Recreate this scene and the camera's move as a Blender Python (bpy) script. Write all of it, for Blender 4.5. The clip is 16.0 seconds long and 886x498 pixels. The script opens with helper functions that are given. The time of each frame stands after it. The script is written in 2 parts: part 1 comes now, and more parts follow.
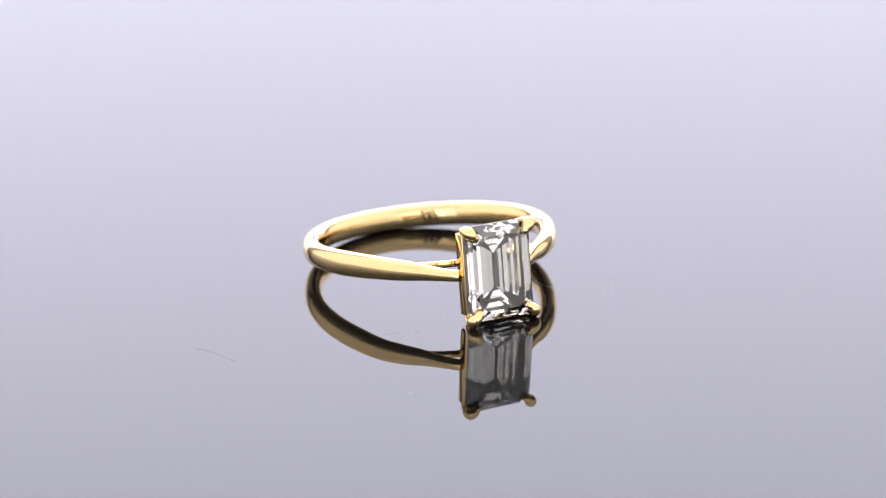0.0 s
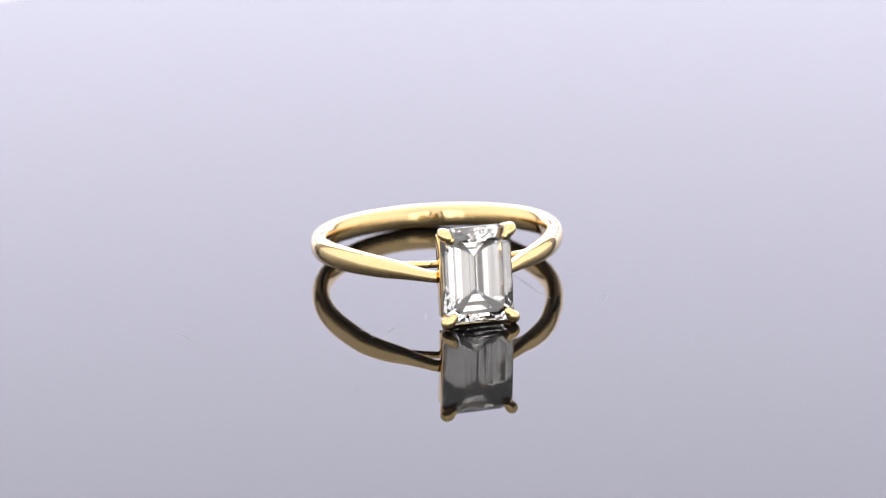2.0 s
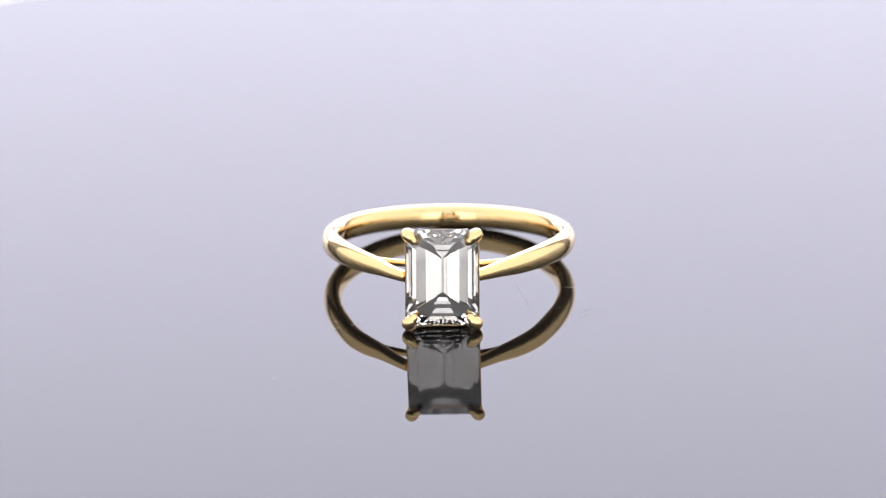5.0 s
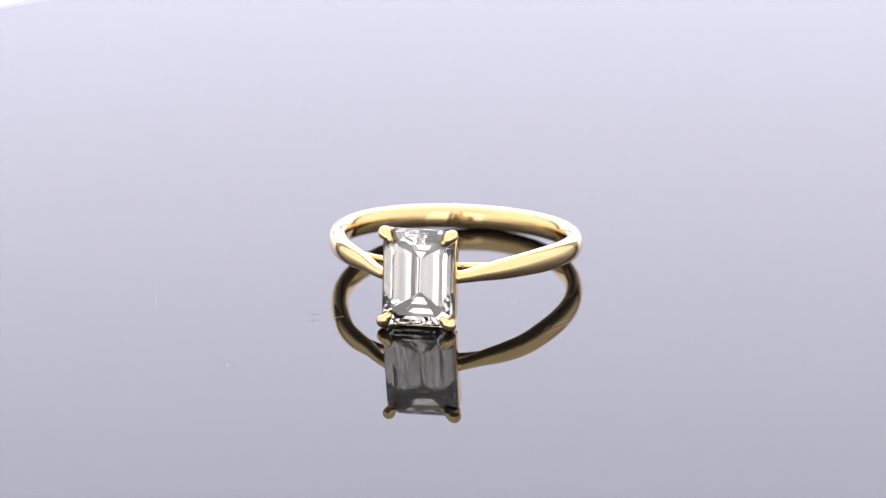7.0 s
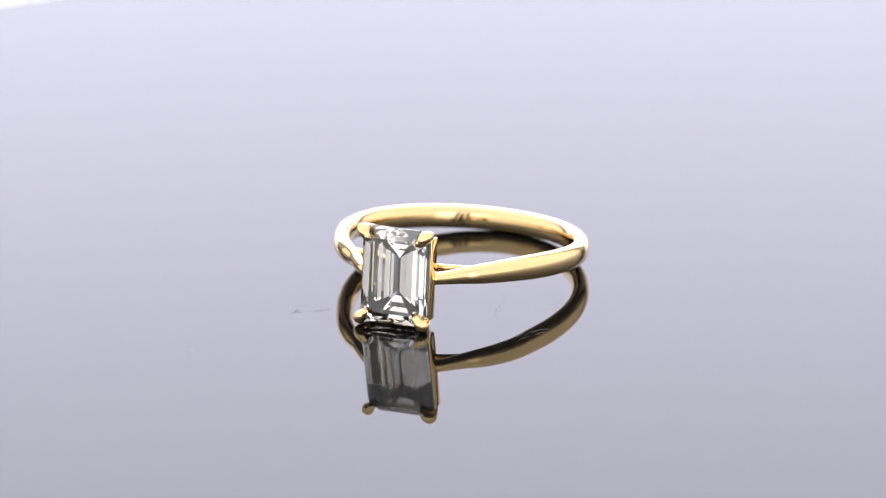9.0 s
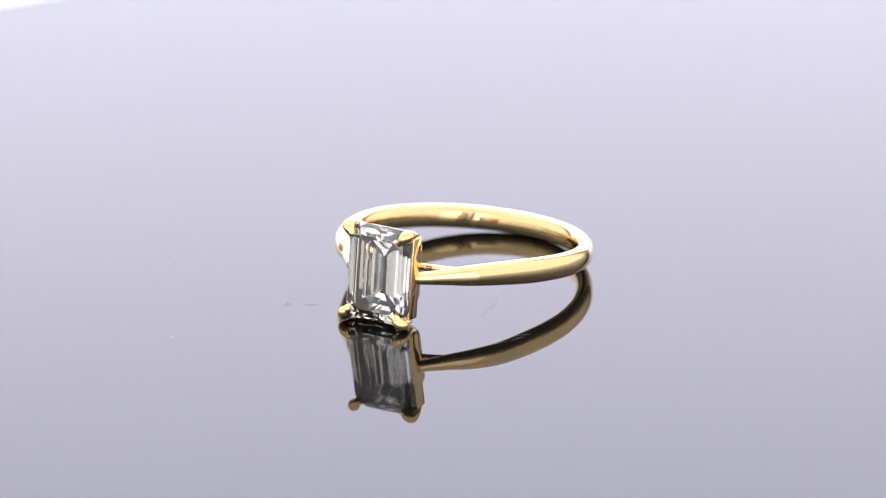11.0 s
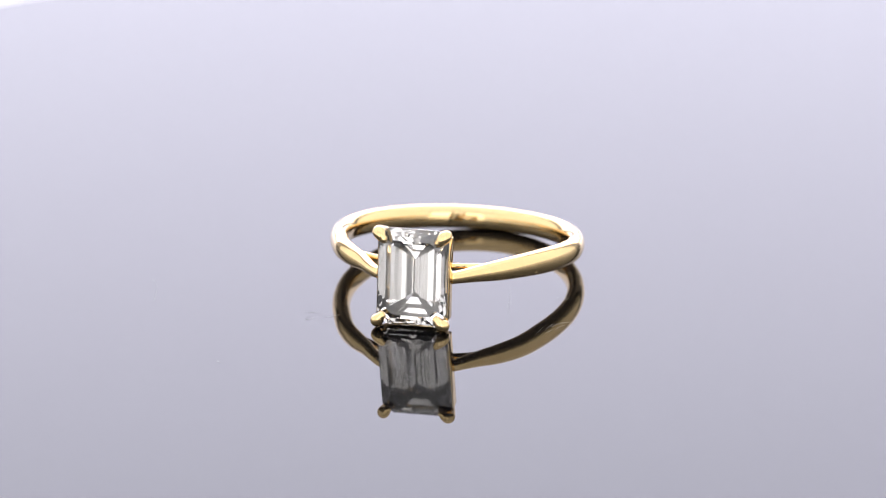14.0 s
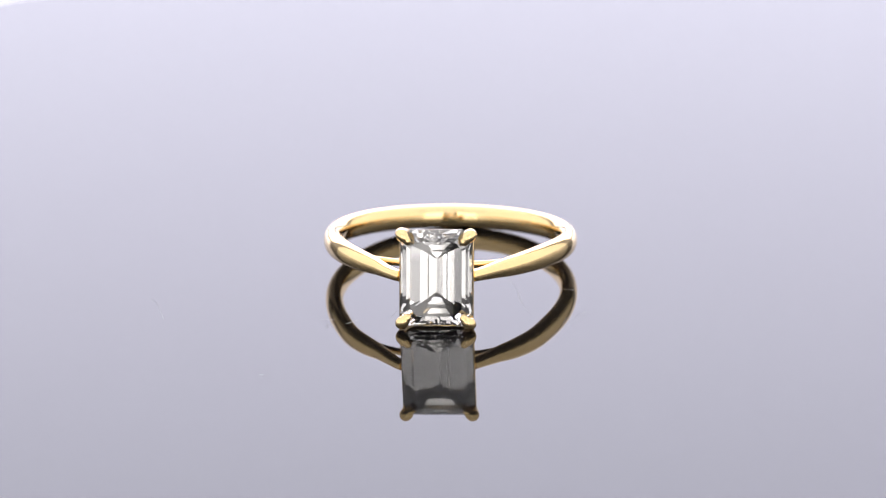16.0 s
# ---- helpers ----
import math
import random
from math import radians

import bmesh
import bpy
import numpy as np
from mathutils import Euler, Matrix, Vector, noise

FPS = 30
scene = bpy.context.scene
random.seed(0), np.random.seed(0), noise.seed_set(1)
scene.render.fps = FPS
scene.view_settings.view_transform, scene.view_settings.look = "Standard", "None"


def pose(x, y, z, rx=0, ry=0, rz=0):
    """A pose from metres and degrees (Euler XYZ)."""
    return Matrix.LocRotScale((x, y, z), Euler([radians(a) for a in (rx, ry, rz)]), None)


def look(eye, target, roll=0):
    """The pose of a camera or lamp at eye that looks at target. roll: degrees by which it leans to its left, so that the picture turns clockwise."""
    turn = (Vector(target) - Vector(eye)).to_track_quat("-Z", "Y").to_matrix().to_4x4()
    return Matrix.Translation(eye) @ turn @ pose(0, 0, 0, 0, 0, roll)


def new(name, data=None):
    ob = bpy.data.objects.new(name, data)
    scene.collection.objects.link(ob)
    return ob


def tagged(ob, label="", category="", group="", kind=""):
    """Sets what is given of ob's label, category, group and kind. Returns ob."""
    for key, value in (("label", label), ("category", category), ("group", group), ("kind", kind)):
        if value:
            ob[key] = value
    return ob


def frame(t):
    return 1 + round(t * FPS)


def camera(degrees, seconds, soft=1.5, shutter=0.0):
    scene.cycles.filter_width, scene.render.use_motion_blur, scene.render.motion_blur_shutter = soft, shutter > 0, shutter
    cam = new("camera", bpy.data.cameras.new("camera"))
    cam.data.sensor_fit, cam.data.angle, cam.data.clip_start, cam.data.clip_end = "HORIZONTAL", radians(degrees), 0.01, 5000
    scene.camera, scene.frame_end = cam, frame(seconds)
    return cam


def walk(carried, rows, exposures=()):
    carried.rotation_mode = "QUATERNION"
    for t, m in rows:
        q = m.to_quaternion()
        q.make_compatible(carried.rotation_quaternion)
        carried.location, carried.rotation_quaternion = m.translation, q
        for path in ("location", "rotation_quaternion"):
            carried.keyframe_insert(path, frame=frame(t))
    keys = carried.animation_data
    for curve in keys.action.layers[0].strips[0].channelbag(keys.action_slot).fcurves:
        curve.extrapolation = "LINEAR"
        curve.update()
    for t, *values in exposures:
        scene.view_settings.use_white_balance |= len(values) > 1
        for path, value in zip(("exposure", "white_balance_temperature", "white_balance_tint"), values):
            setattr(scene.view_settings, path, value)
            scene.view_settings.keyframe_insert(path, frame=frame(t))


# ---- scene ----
# A long lens stands still before a jewellery turntable; disc, ring and dust turn slowly, then turn back.
cam = camera(13.755, 16.0, soft=1.1)
EYE = pose(0.0, -0.28234, 0.10772, 69.6108, 0.9857, -0.4939)
walk(cam, [(0.0, EYE), (16.0, EYE)])
cam.data.dof.use_dof = True
cam.data.dof.focus_distance = 0.2922
cam.data.dof.aperture_fstop = 34.0

# ---------------------------------------------------------------- light
world = bpy.data.worlds.new("world")
scene.world = world
world.use_nodes = True
world.node_tree.nodes["Background"].inputs["Color"].default_value = (0.9, 0.93, 1.0, 1)
world.node_tree.nodes["Background"].inputs["Strength"].default_value = 0.12
BACK_LIGHT = 3.38
TOP_LIGHT = 0.75
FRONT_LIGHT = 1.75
CLOTH_FILL = 0.62
LAMP_LIGHT = 11


# ---------------------------------------------------------------- materials
def material(name):
    m = bpy.data.materials.new(name)
    m.use_nodes = True
    return m, m.node_tree.nodes, m.node_tree.links, m.node_tree.nodes["Principled BSDF"]


def noise_node(n, l, scale, detail=3.0):
    t = n.new("ShaderNodeTexCoord")
    x = n.new("ShaderNodeTexNoise")
    x.inputs["Scale"].default_value, x.inputs["Detail"].default_value = scale, detail
    l.new(t.outputs["Object"], x.inputs["Vector"])
    return x


def ranged(n, l, source, lo, hi, target):
    r = n.new("ShaderNodeMapRange")
    r.inputs["From Min"].default_value, r.inputs["From Max"].default_value = 0.3, 0.7
    r.inputs["To Min"].default_value, r.inputs["To Max"].default_value = lo, hi
    l.new(source, r.inputs["Value"])
    l.new(r.outputs["Result"], target)


def bumped(n, l, source, strength, distance, shader):
    b = n.new("ShaderNodeBump")
    b.inputs["Strength"].default_value, b.inputs["Distance"].default_value = strength, distance
    l.new(source, b.inputs["Height"])
    l.new(b.outputs["Normal"], shader.inputs["Normal"])


def gold_material():
    m, n, l, p = material("polished_yellow_gold")
    p.inputs["Base Color"].default_value = (0.92, 0.68, 0.34, 1)
    p.inputs["Metallic"].default_value = 1.0
    ranged(n, l, noise_node(n, l, 900.0).outputs["Fac"], 0.04, 0.10, p.inputs["Roughness"])
    bumped(n, l, noise_node(n, l, 260.0, 2.0).outputs["Fac"], 0.05, 0.0004, p)
    return m


def diamond_material():
    m, n, l, p = material("diamond")
    g = n.new("ShaderNodeBsdfGlass")
    g.inputs["IOR"].default_value, g.inputs["Roughness"].default_value = 2.417, 0.0
    g.inputs["Color"].default_value = (0.99, 0.985, 0.975, 1)
    l.new(g.outputs["BSDF"], n["Material Output"].inputs["Surface"])
    n.remove(p)
    return m


def acrylic_material():
    m, n, l, p = material("black_acrylic")
    p.inputs["Base Color"].default_value = (0.003, 0.003, 0.0035, 1)
    p.inputs["IOR"].default_value = 1.50
    ranged(n, l, noise_node(n, l, 60.0).outputs["Fac"], 0.0, 0.004, p.inputs["Roughness"])
    return m


def plain_material(name, colour, rough, grain):
    m, n, l, p = material(name)
    p.inputs["Roughness"].default_value = rough
    mix = n.new("ShaderNodeMix")
    mix.data_type = "RGBA"
    mix.inputs[6].default_value = (*[c * 0.93 for c in colour], 1)
    mix.inputs[7].default_value = (*colour, 1)
    x = noise_node(n, l, grain)
    l.new(x.outputs["Fac"], mix.inputs[0])
    l.new(mix.outputs[2], p.inputs["Base Color"])
    bumped(n, l, x.outputs["Fac"], 0.1, 0.0005, p)
    return m


def glowing_material(name, colour, strength):
    m, n, l, p = material(name)
    p.inputs["Base Color"].default_value = (0.5, 0.5, 0.5, 1)
    p.inputs["Emission Color"].default_value = (*colour, 1)
    p.inputs["Emission Strength"].default_value = strength
    return m


GOLD = gold_material()
DIAMOND = diamond_material()
ACRYLIC = acrylic_material()
FABRIC = plain_material("white_tent_fabric", (0.72, 0.72, 0.74), 0.9, 80.0)
BLACK = plain_material("black_plastic", (0.02, 0.02, 0.022), 0.4, 200.0)
FIBRE = plain_material("grey_dust", (0.40, 0.40, 0.41), 0.8, 4000.0)
PANEL_BACK = glowing_material("back_diffuser", (0.832, 0.818, 1.0), BACK_LIGHT)
PANEL_TOP = glowing_material("top_diffuser", (0.95, 0.94, 1.0), TOP_LIGHT)
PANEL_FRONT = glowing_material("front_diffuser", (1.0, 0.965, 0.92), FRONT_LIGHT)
# unseen cloth made to glow as fill for the stone and gold
FILL_CLOTH = glowing_material("fill_glow_cloth", (1.0, 0.97, 0.94), CLOTH_FILL)
GREY_CLOTH = plain_material("grey_cloth", (0.38, 0.38, 0.40), 0.9, 80.0)
LED = glowing_material("led", (1.0, 0.98, 0.98), LAMP_LIGHT)


# ---------------------------------------------------------------- mesh tools
def part(name, bm, mat, parent=None, label="", smooth=False):
    bmesh.ops.recalc_face_normals(bm, faces=bm.faces)
    me = bpy.data.meshes.new(name)
    bm.to_mesh(me)
    bm.free()
    me.materials.append(mat)
    for f in me.polygons:
        f.use_smooth = smooth
    ob = new(name, me)
    ob.parent = parent
    if label:
        tagged(ob, label)
    return ob


def box(bm, lo, hi, bevel=0.0):
    lo, hi = Vector(lo), Vector(hi)
    r = bmesh.ops.create_cube(bm, size=1.0, matrix=Matrix.LocRotScale((lo + hi) / 2, None, hi - lo))
    if bevel:
        edges = {e for v in r["verts"] for e in v.link_edges}
        bmesh.ops.bevel(bm, geom=list(edges), offset=bevel, segments=3, affect="EDGES", profile=0.5)


def spline(points, steps):
    """Catmull-Rom through the points, each a tuple of any length."""
    ps = [np.array(p, float) for p in points]
    ps = [2 * ps[0] - ps[1], *ps, 2 * ps[-1] - ps[-2]]
    out = []
    for i in range(1, len(ps) - 2):
        a, b, c, d = ps[i - 1:i + 3]
        for k in range(steps):
            s = k / steps
            out.append(0.5 * (2 * b + (c - a) * s + (2 * a - 5 * b + 4 * c - d) * s * s + (3 * b - a - 3 * c + d) * s ** 3))
    out.append(ps[-2])
    return out


def sweep(bm, rows, up, sides=20, power=2.0, closed=False, round_ends=(False, False)):
    """A tube along rows of (x, y, z, half width across, half width along up), in millimetres, with superellipse sections."""
    rows = [np.array(r, float) for r in rows]
    if round_ends[1]:
        a, d = rows[-1], rows[-1][:3] - rows[-2][:3]
        d = d / np.linalg.norm(d)
        for k in range(1, 7):
            s = math.sin(k * math.pi / 12.3)
            rows.append(np.array([*(a[:3] + d * a[3] * s), *(a[3:] * math.sqrt(1 - s * s))]))
    if round_ends[0]:
        a, d = rows[0], rows[0][:3] - rows[1][:3]
        d = d / np.linalg.norm(d)
        for k in range(1, 7):
            s = math.sin(k * math.pi / 12.3)
            rows.insert(0, np.array([*(a[:3] + d * a[3] * s), *(a[3:] * math.sqrt(1 - s * s))]))
    rings, n = [], len(rows)
    for i, r in enumerate(rows):
        before = rows[i - 1] if i or closed else r
        after = rows[(i + 1) % n] if i < n - 1 or closed else r
        d = Vector(after[:3] - before[:3]).normalized()
        side = d.cross(Vector(up)).normalized()
        top = side.cross(d).normalized()
        ring = []
        for k in range(sides):
            a = 2 * math.pi * k / sides
            c, s = math.cos(a), math.sin(a)
            u = math.copysign(abs(c) ** (2 / power), c) * r[3]
            v = math.copysign(abs(s) ** (2 / power), s) * r[4]
            ring.append(bm.verts.new((Vector(r[:3]) + side * u + top * v) * 0.001))
        rings.append(ring)
    for i in range(n if closed else n - 1):
        p, q = rings[i], rings[(i + 1) % n]
        for k in range(sides):
            bm.faces.new((p[k], p[(k + 1) % sides], q[(k + 1) % sides], q[k]))
    if not closed:
        bm.faces.new(rings[0])
        bm.faces.new(rings[-1])


# ---------------------------------------------------------------- light tent
def light_tent():
    bm = bmesh.new()
    box(bm, (-0.45, -0.45, -0.062), (0.45, 0.42, -0.060))
    tagged(part("floor", bm, FABRIC), "white fabric floor of a photo booth", "floor", kind="structure")
    # the sides' glow is added fill, with no source behind them
    for name, x in (("wall_west", -0.45), ("wall_east", 0.45)):
        bm = bmesh.new()
        box(bm, (min(x, x * 1.01), -0.45, -0.06), (max(x, x * 1.01), 0.42, 0.60))
        tagged(part(name, bm, FILL_CLOTH), "white cloth side of a photo booth with added fill glow", "wall", kind="structure")
    bm = bmesh.new()
    box(bm, (-0.45, 0.425, -0.06), (0.45, 0.43, 0.60))
    tagged(part("wall_north", bm, GREY_CLOTH), "grey cloth back of a photo booth", "wall", kind="structure")
    bm = bmesh.new()
    box(bm, (-0.30, 0.415, 0.02), (0.30, 0.42, 0.58))
    tagged(part("light_panel", bm, PANEL_BACK), "large backlit white diffuser panel behind the turntable", "light panel")
    bm = bmesh.new()
    box(bm, (-0.45, -0.45, 0.60), (0.45, 0.42, 0.605))
    tagged(part("ceiling", bm, PANEL_TOP), "backlit white diffuser ceiling of a photo booth", "ceiling", kind="structure")
    # the front is slit open round the camera, which darkens the stone's middle; its glow is added fill
    bm = bmesh.new()
    box(bm, (-0.45, -0.455, -0.06), (-0.016, -0.45, 0.575))
    box(bm, (0.016, -0.455, -0.06), (0.45, -0.45, 0.575))
    box(bm, (-0.016, -0.455, 0.22), (0.016, -0.45, 0.575))
    tagged(part("wall_south", bm, FILL_CLOTH), "white cloth front of a photo booth with added fill glow and a slit", "wall", kind="structure")
    # unseen strip, added so the gold mirrors a thin dark line
    bm = bmesh.new()
    box(bm, (-0.45, -0.457, 0.575), (0.45, -0.44, 0.60), 0.004)
    tagged(part("dark_reflection_strip", bm, BLACK), "unseen black strip added along the booth top for a dark reflection", "rail")
    # unseen, inferred from ovals mirrored in gold; moved inward to brighten the stone
    for x in (-0.150, 0.150):
        lamp = tagged(new("softbox"), "upright black softbox with a glowing white front", "softbox", "softboxes before the turntable")
        lamp.matrix_world = Matrix.Translation((x, -0.40, -0.06)) @ pose(0, 0, 0, 0, 0, math.degrees(math.atan2(-x, 0.40)))
        bm = bmesh.new()
        box(bm, (-0.115, -0.03, 0.022), (0.115, -0.002, 0.345), 0.004)
        part("case", bm, BLACK, lamp)
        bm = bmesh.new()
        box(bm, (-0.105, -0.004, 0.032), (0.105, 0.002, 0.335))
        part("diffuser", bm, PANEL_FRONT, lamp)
        bm = bmesh.new()
        box(bm, (-0.01, -0.028, 0.008), (0.01, -0.008, 0.04))
        part("stand", bm, BLACK, lamp)
        bm = bmesh.new()
        box(bm, (-0.06, -0.06, 0.0), (0.06, 0.02, 0.009), 0.003)
        part("foot", bm, BLACK, lamp)


# ---------------------------------------------------------------- turntable
DISC_CENTRE = (0.00294, 0.00195)


def lathe(bm, profile, sides=128):
    rings = []
    for r, z in profile:
        rings.append([bm.verts.new((r * math.cos(2 * math.pi * k / sides), r * math.sin(2 * math.pi * k / sides), z)) for k in range(sides)])
    for a, b in zip(rings, rings[1:]):
        for k in range(sides):
            bm.faces.new((a[k], a[(k + 1) % sides], b[(k + 1) % sides], b[k]))
    bm.faces.new(rings[0])
    bm.faces.new(rings[-1])


def turntable():
    table = tagged(new("turntable"), "round glossy black acrylic turntable on a low white base", "turntable")
    bm = bmesh.new()
    r, b = 0.0950, 0.0004
    lathe(bm, [(r - b, -0.003), (r, -0.003 + b), (r, -b), (r - 0.3 * b, -0.3 * b), (r - b, 0.0)])
    platter = part("platter", bm, ACRYLIC, table, "glossy black acrylic disc with fine dust")
    bm = bmesh.new()
    lathe(bm, [(0.062, -0.06), (0.065, -0.056), (0.065, -0.012), (0.060, -0.008), (0.030, -0.0075), (0.030, -0.003)], 64)
    part("motor_base", bm, FABRIC, table, "white motor base")
    return platter


# ---------------------------------------------------------------- ring

HEAD = pose(0, 0, 0, 0, 0, 2.204) @ pose(-0.000252, 0, -0.000218) @ Matrix.Diagonal((1.023, 1, 1.023, 1))   # the head sits a little off the band


def stone(parent):
    """Step-cut stone with cut corners, its table towards -y."""
    half_x, half_z, corner, keel = 2.85, 3.84, 0.86, 1.29
    levels = [(half_x, half_z, corner, -13.48)]
    for steep, run in ((48, 0.26), (34.7, 0.29), (22.3, 0.29)):   # crown steps from the girdle inwards: slope and width
        x, z, c, y = levels[0]
        levels.insert(0, (x - run, z - run * 1.06, c - run * 0.36, y - run * math.tan(radians(steep))))
    levels.append((half_x, half_z, corner, -13.40))
    # pavilion steps down to the keel: slope and width of the long sides, share of the ends
    for steep, run, share in ((52.8, 0.63, 0.207), (46.0, 0.94, 0.312), (40.9, 0.57, 0.202), (35.7, 0.72, 0.279)):
        x, z, _, y = levels[-1]
        x = max(x - run, 0.0)
        levels.append((x, z - (half_z - keel) * share, corner * x / half_x, y + run * math.tan(radians(steep))))
    bm = bmesh.new()
    rings = []
    for x, z, c, y in levels:
        ring = [(x - c, z), (x, z - c), (x, c - z), (x - c, -z), (c - x, -z), (-x, c - z), (-x, z - c), (c - x, z)]
        if x == 0.0:
            hi, lo = bm.verts.new((0, y * 0.001, z * 0.001)), bm.verts.new((0, y * 0.001, -z * 0.001))
            rings.append([hi, hi, lo, lo, lo, lo, hi, hi])
        else:
            rings.append([bm.verts.new((p * 0.001, y * 0.001, q * 0.001)) for p, q in ring])
    bm.faces.new(rings[0])
    for a, b in zip(rings, rings[1:]):
        for k in range(8):
            vs = []
            for v in (a[k], a[(k + 1) % 8], b[(k + 1) % 8], b[k]):
                if v not in vs:
                    vs.append(v)
            bm.faces.new(vs)
    bm.transform(HEAD)
    return part("diamond", bm, DIAMOND, parent, "clear colourless emerald-cut diamond with stepped facets")


def rounded_loop(x, z, c, y, w, h):
    """Rows along a rectangle with rounded corners, in a plane of constant y."""
    rows = []
    for sx, sz, a0 in ((1, 1, 0), (-1, 1, 90), (-1, -1, 180), (1, -1, 270)):
        for k in range(7):
            a = radians(a0 + 15 * k)
            rows.append((sx * (x - c) + c * math.cos(a), y, sz * (z - c) + c * math.sin(a), w, h))
    return rows


def engagement_ring():
    ring = tagged(new("engagement_ring"), "polished yellow gold solitaire ring with an emerald-cut diamond", "ring")
    # shank: round at the back, its shoulders sweeping out to the head
    # angle from the head, radius, middle height, half width, half height
    nodes = [(11.4, 12.80, -0.27, 0.54, 0.48), (13.5, 12.62, -0.25, 0.54, 0.49), (18, 12.05, -0.20, 0.58, 0.54), (25, 11.28, -0.12, 0.66, 0.66), (34, 10.72, -0.05, 0.75, 0.78), (46, 10.16, 0.0, 0.80, 0.83), (59, 9.68, 0.01, 0.83, 0.845),
             (74, 9.46, 0.01, 0.84, 0.845), (90, 9.43, 0.0, 0.835, 0.835), (110, 9.43, 0.0, 0.825, 0.82), (135, 9.43, 0.0, 0.82, 0.79), (160, 9.43, 0.0, 0.82, 0.78)]
    nodes.append((180, 9.43, 0.0, 0.82, 0.78))
    halves = []
    for sx in (-1, 1):
        half = []
        for a, r, z, w, h in nodes:
            grown = min(1.0, max(0.0, (a - 11) / 29)) * (0.2089 - 0.0931 * math.cos(radians(2 * a)))
            if sx < 0:
                grown += 0.066 * np.interp(a, [25, 45, 70, 100], [0, 1, 1, 0])
            lift = np.interp(a, [20, 45, 100, 125, 150, 180], [-0.072, 0.083, 0.083, 0.058, 0.017, 0])
            half.append((a, r + grown, z + lift, w - 0.095, h * 0.98 + np.interp(a, [20, 60, 100, 135], [0.007, 0.206, 0.206, 0.245])))
        halves.append([(sx * r * math.sin(radians(a)) - 0.178 * max(0.0, (30 - a) / 18), -r * math.cos(radians(a)), z, w, h) for a, r, z, w, h in spline(half, 8)])
    # the ends stop at the sides of the head
    rows = [r for r in halves[0] + halves[1][-2::-1] if abs(r[0] - 0.23) > 2.70 or r[1] > 0]
    bm = bmesh.new()
    sweep(bm, [(x, y, z, w * 1.02, h) for x, y, z, w, h in rows], (0, 0, 1), 48, 2.05)
    part("shank", bm, GOLD, ring, smooth=True)
    for sx in (-1, 1):
        rows = [(sx * x, -math.sqrt(10.25 ** 2 - x * x) , 0.12, 0.25, 0.30) for x in (1.4 + 0.28 * k for k in range(16))]
        bm = bmesh.new()
        sweep(bm, rows, (0, 0, 1), 16, 2.2)
        part("bridge", bm, GOLD, ring, "thin gold bar from the shoulder to the head", smooth=True)
    bm = bmesh.new()
    sweep(bm, rounded_loop(2.42, 3.42, 0.75, -12.45, 0.17, 0.28), (0, 1, 0), 12, 3.0, closed=True)
    bm.transform(HEAD)
    setting = part("setting", bm, GOLD, ring, "four-claw gold basket", smooth=True)
    for sx in (-1, 1):
        bm = bmesh.new()
        box(bm, (sx * 2.74e-3 - 0.15e-3, -13.36e-3, -3.25e-3), (sx * 2.74e-3 + 0.15e-3, -12.15e-3, 3.25e-3), 0.1e-3)
        bm.transform(HEAD)
        part("side_rail", bm, GOLD, setting, smooth=True)
    bm = bmesh.new()
    sweep(bm, rounded_loop(1.75, 2.35, 0.6, -10.75, 0.34, 0.40), (0, 1, 0), 12, 3.0, closed=True)
    bm.transform(HEAD)
    part("gallery_rail", bm, GOLD, setting, smooth=True)
    for sx in (-1, 1):
        for sz in (-1, 1):
            path = [(1.50, -10.75, 2.10, 0.40, 0.40), (2.10, -11.90, 2.95, 0.41, 0.41), (2.54, -13.00, 3.46, 0.37, 0.37), (2.67, -13.60, 3.55, 0.43, 0.43),
                    (2.65, -14.02, 3.52, 0.53, 0.51), (2.46, -14.22, 3.33, 0.52, 0.46), (2.24, -14.28, 3.08, 0.40, 0.34)]
            bm = bmesh.new()
            sweep(bm, [(r[0] * sx, r[1], r[2] * sz, r[3], r[4]) for r in spline(path, 5)], (-sz * 0.8, 0, sx * 0.6), 14, 2.0, round_ends=(False, True))
            bm.transform(HEAD)
            part("claw", bm, GOLD, setting, smooth=True)
    stone(ring)
    return ring


# ---------------------------------------------------------------- dust on the disc
def dust_fibre(points, radius):
    cx, cy = points[len(points) // 2]
    bm = bmesh.new()
    rows = [(x - cx, y - cy, radius, radius, radius) for x, y in points]
    sweep(bm, spline(rows, 5), (0, 0, 1), 6)
    ob = tagged(part("dust_fibre", bm, FIBRE, smooth=True), "tiny grey dust fibre lying on the glossy black disc", "dust", "dust on the disc")
    return ob, (cx * 0.001, cy * 0.001)


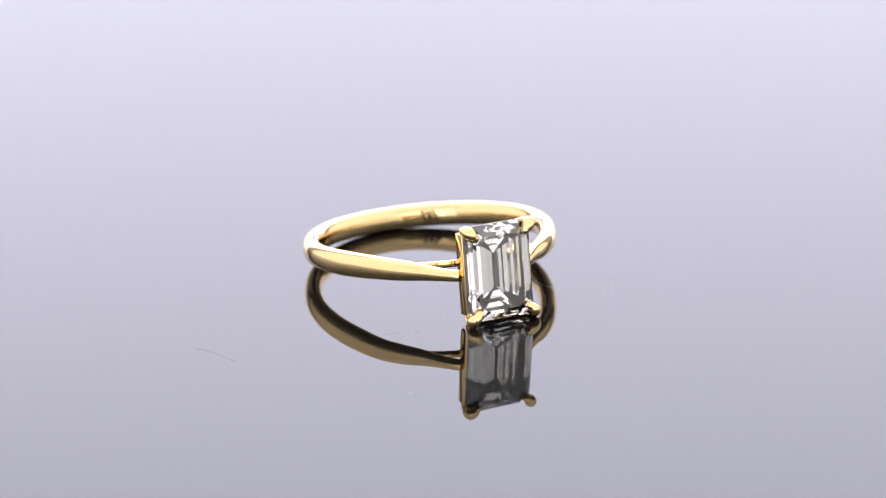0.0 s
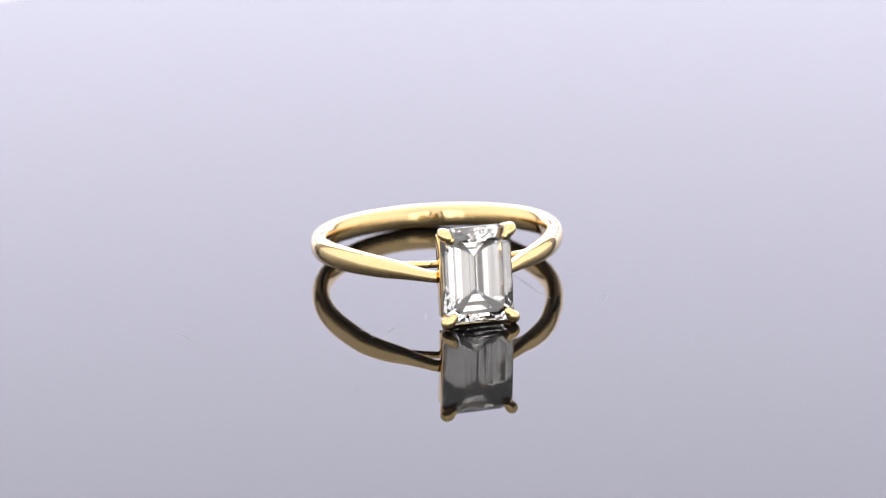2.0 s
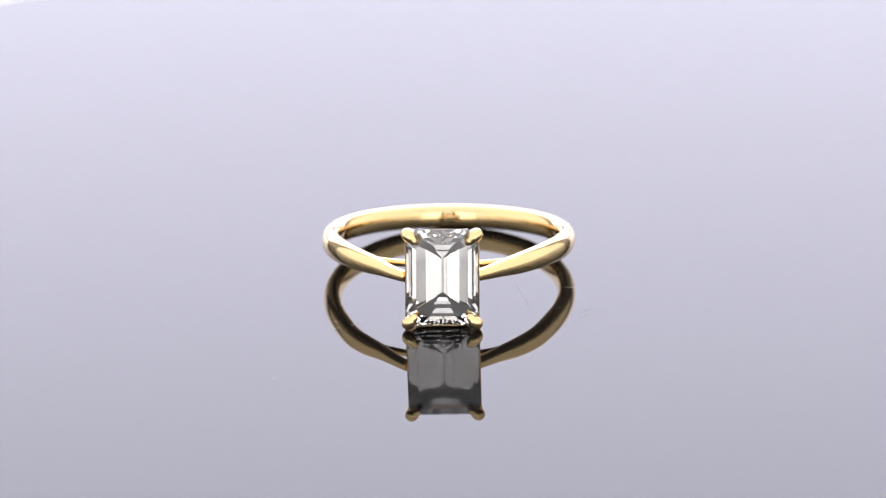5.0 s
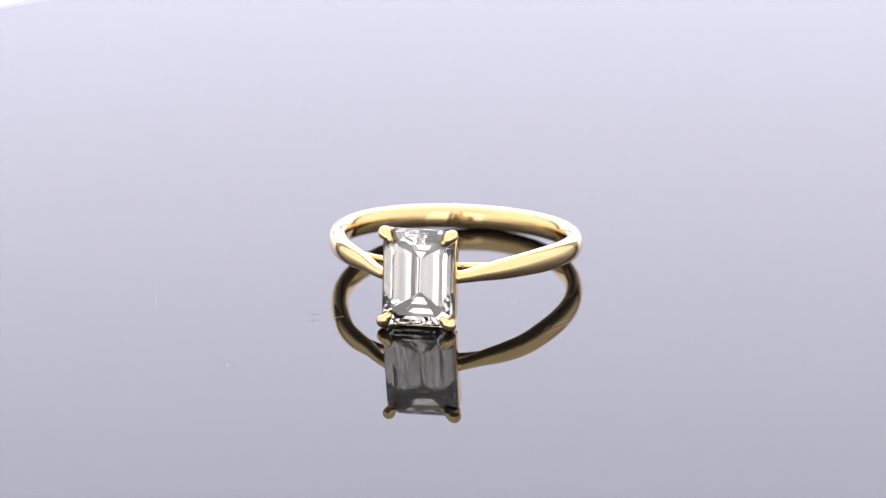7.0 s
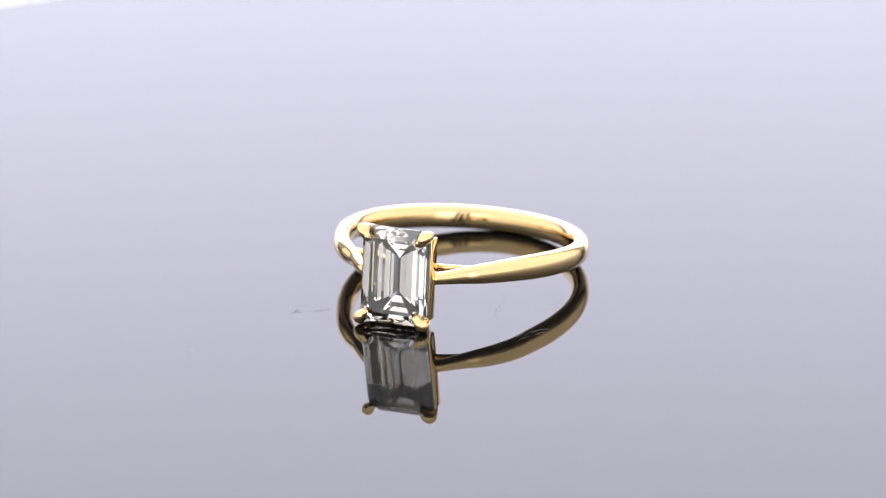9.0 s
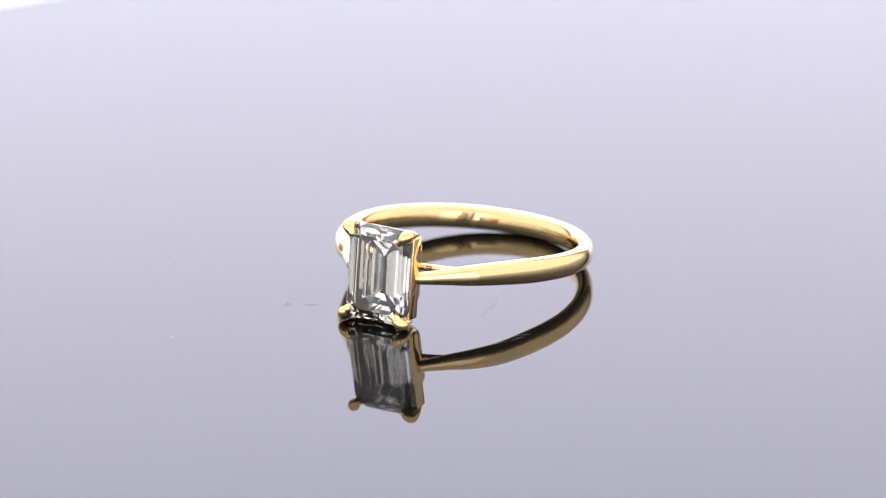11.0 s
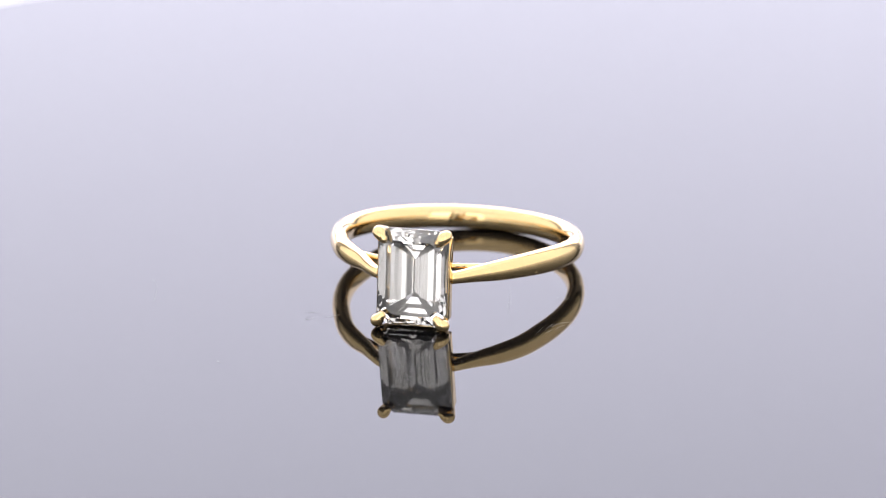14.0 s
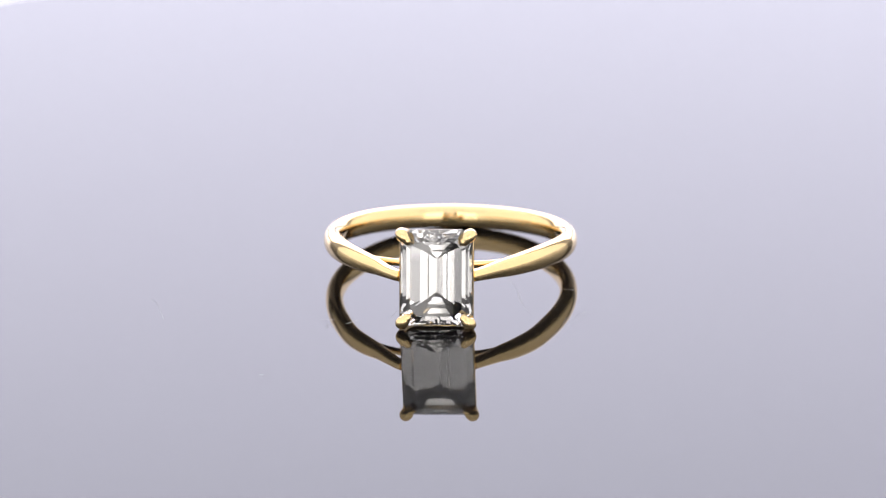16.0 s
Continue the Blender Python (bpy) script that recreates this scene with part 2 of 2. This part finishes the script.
# ---------------------------------------------------------------- lamp before the disc
def led_lamp(x, y, z):
    lamp = tagged(new("led_lamp"), "small round led lamp on a black stand", "lamp")
    lamp.matrix_world = look((x, y, z), (0, 0, 0.004))
    bm = bmesh.new()
    bmesh.ops.create_cone(bm, cap_ends=True, segments=32, radius1=0.0115, radius2=0.010, depth=0.03, matrix=Matrix.Translation((0, 0, 0.0155)))
    part("housing", bm, BLACK, lamp)
    bm = bmesh.new()
    bmesh.ops.create_cone(bm, cap_ends=True, segments=32, radius1=0.0098, radius2=0.0098, depth=0.002, matrix=Matrix.Translation((0, 0, -0.0008)))
    part("bulb", bm, LED, lamp)
    foot = lamp.matrix_world.inverted()
    bm = bmesh.new()
    bmesh.ops.create_cone(bm, cap_ends=True, segments=16, radius1=0.003, radius2=0.003, depth=z + 0.046, matrix=foot @ Matrix.Translation((x, y - 0.015, (z - 0.074) / 2)))
    part("stand", bm, BLACK, lamp)
    bm = bmesh.new()
    bmesh.ops.create_cone(bm, cap_ends=True, segments=32, radius1=0.025, radius2=0.022, depth=0.006, matrix=foot @ Matrix.Translation((x, y - 0.015, -0.057)))
    part("foot", bm, BLACK, lamp)
    return lamp


light_tent()
disc = turntable()
the_ring = engagement_ring()
led_lamp(-0.0752, -0.3140, 0.0207)
FIBRES = [
    ([(-22.90, -5.41), (-22.00, -6.64), (-20.86, -10.22)], 0.006),
    ([(-6.16, -10.00), (-5.78, -9.62), (-5.30, -9.19)], 0.010),
    ([(-2.78, -8.29), (-2.56, -7.70), (-2.41, -6.97)], 0.007),
    ([(-7.58, -10.57), (-7.64, -10.32), (-7.53, -10.17)], 0.014),
    ([(6.24, 0.17), (6.96, -1.87), (7.53, -4.07)], 0.007),
    ([(10.60, -1.16), (11.12, -1.35), (11.62, -1.24)], 0.006),
    ([(-11.48, -21.06), (-11.27, -21.10), (-10.99, -21.24)], 0.009),
    ([(11.88, -7.57), (12.34, -6.59), (13.03, -6.17)], 0.006),
    ([(12.40, -7.87), (12.54, -7.29), (12.82, -6.92)], 0.007),
    ([(-8.31, -9.18), (-7.85, -9.27), (-7.23, -9.18)], 0.006),
    ([(-7.66, -10.96), (-7.38, -10.76), (-7.09, -10.43)], 0.009),
    ([(11.65, -8.42), (11.69, -7.52), (11.84, -6.83)], 0.004),
    ([(11.53, -9.34), (11.85, -8.73), (12.17, -8.13)], 0.004),
    ([(11.12, -8.96), (11.23, -8.29), (11.30, -7.76)], 0.005),
    ([(7.33, -4.47), (7.15, -3.21), (6.75, -1.61)], 0.006),
    ([(6.98, -2.77), (7.59, -4.91), (8.19, -6.52)], 0.005),
    ([(10.19, -5.50), (10.30, -5.77), (10.42, -5.91)], 0.006),
]
dust = [dust_fibre(points, radius) for points, radius in FIBRES]


# ---------------------------------------------------------------- what turns
def turned(t):
    """The turntable's angle in degrees: steady one way, a short turn back at 10.75 s, then steady the other way."""
    d = abs(t - 10.75)
    if d < 0.3:
        d = 0.15 + d * d / 0.6
    return 23.210 - 5.41596 * (10.75 - d)


def motions():
    times = [0.5 * k for k in range(21)] + [10.25, 10.45, 10.6, 10.75, 10.9, 11.05, 11.25] + [11.5 + 0.5 * k for k in range(10)]
    seat = pose(0.000898, 0.003488, 0.002373) @ pose(0, 0, 0, 0, 0.1915, 0) @ pose(0, 0, 0, -8.179, 0, 0)
    walk(the_ring, [(t, pose(0, 0, 0, 0, 0, turned(t)) @ seat) for t in times])
    walk(disc, [(t, pose(0, 0, 0, 0, 0, turned(t)) @ pose(*DISC_CENTRE, 0)) for t in times])
    for fibre, (x, y) in dust:
        walk(fibre, [(t, pose(0, 0, 0, 0, 0, turned(t)) @ pose(x, y, 0)) for t in times])


motions()
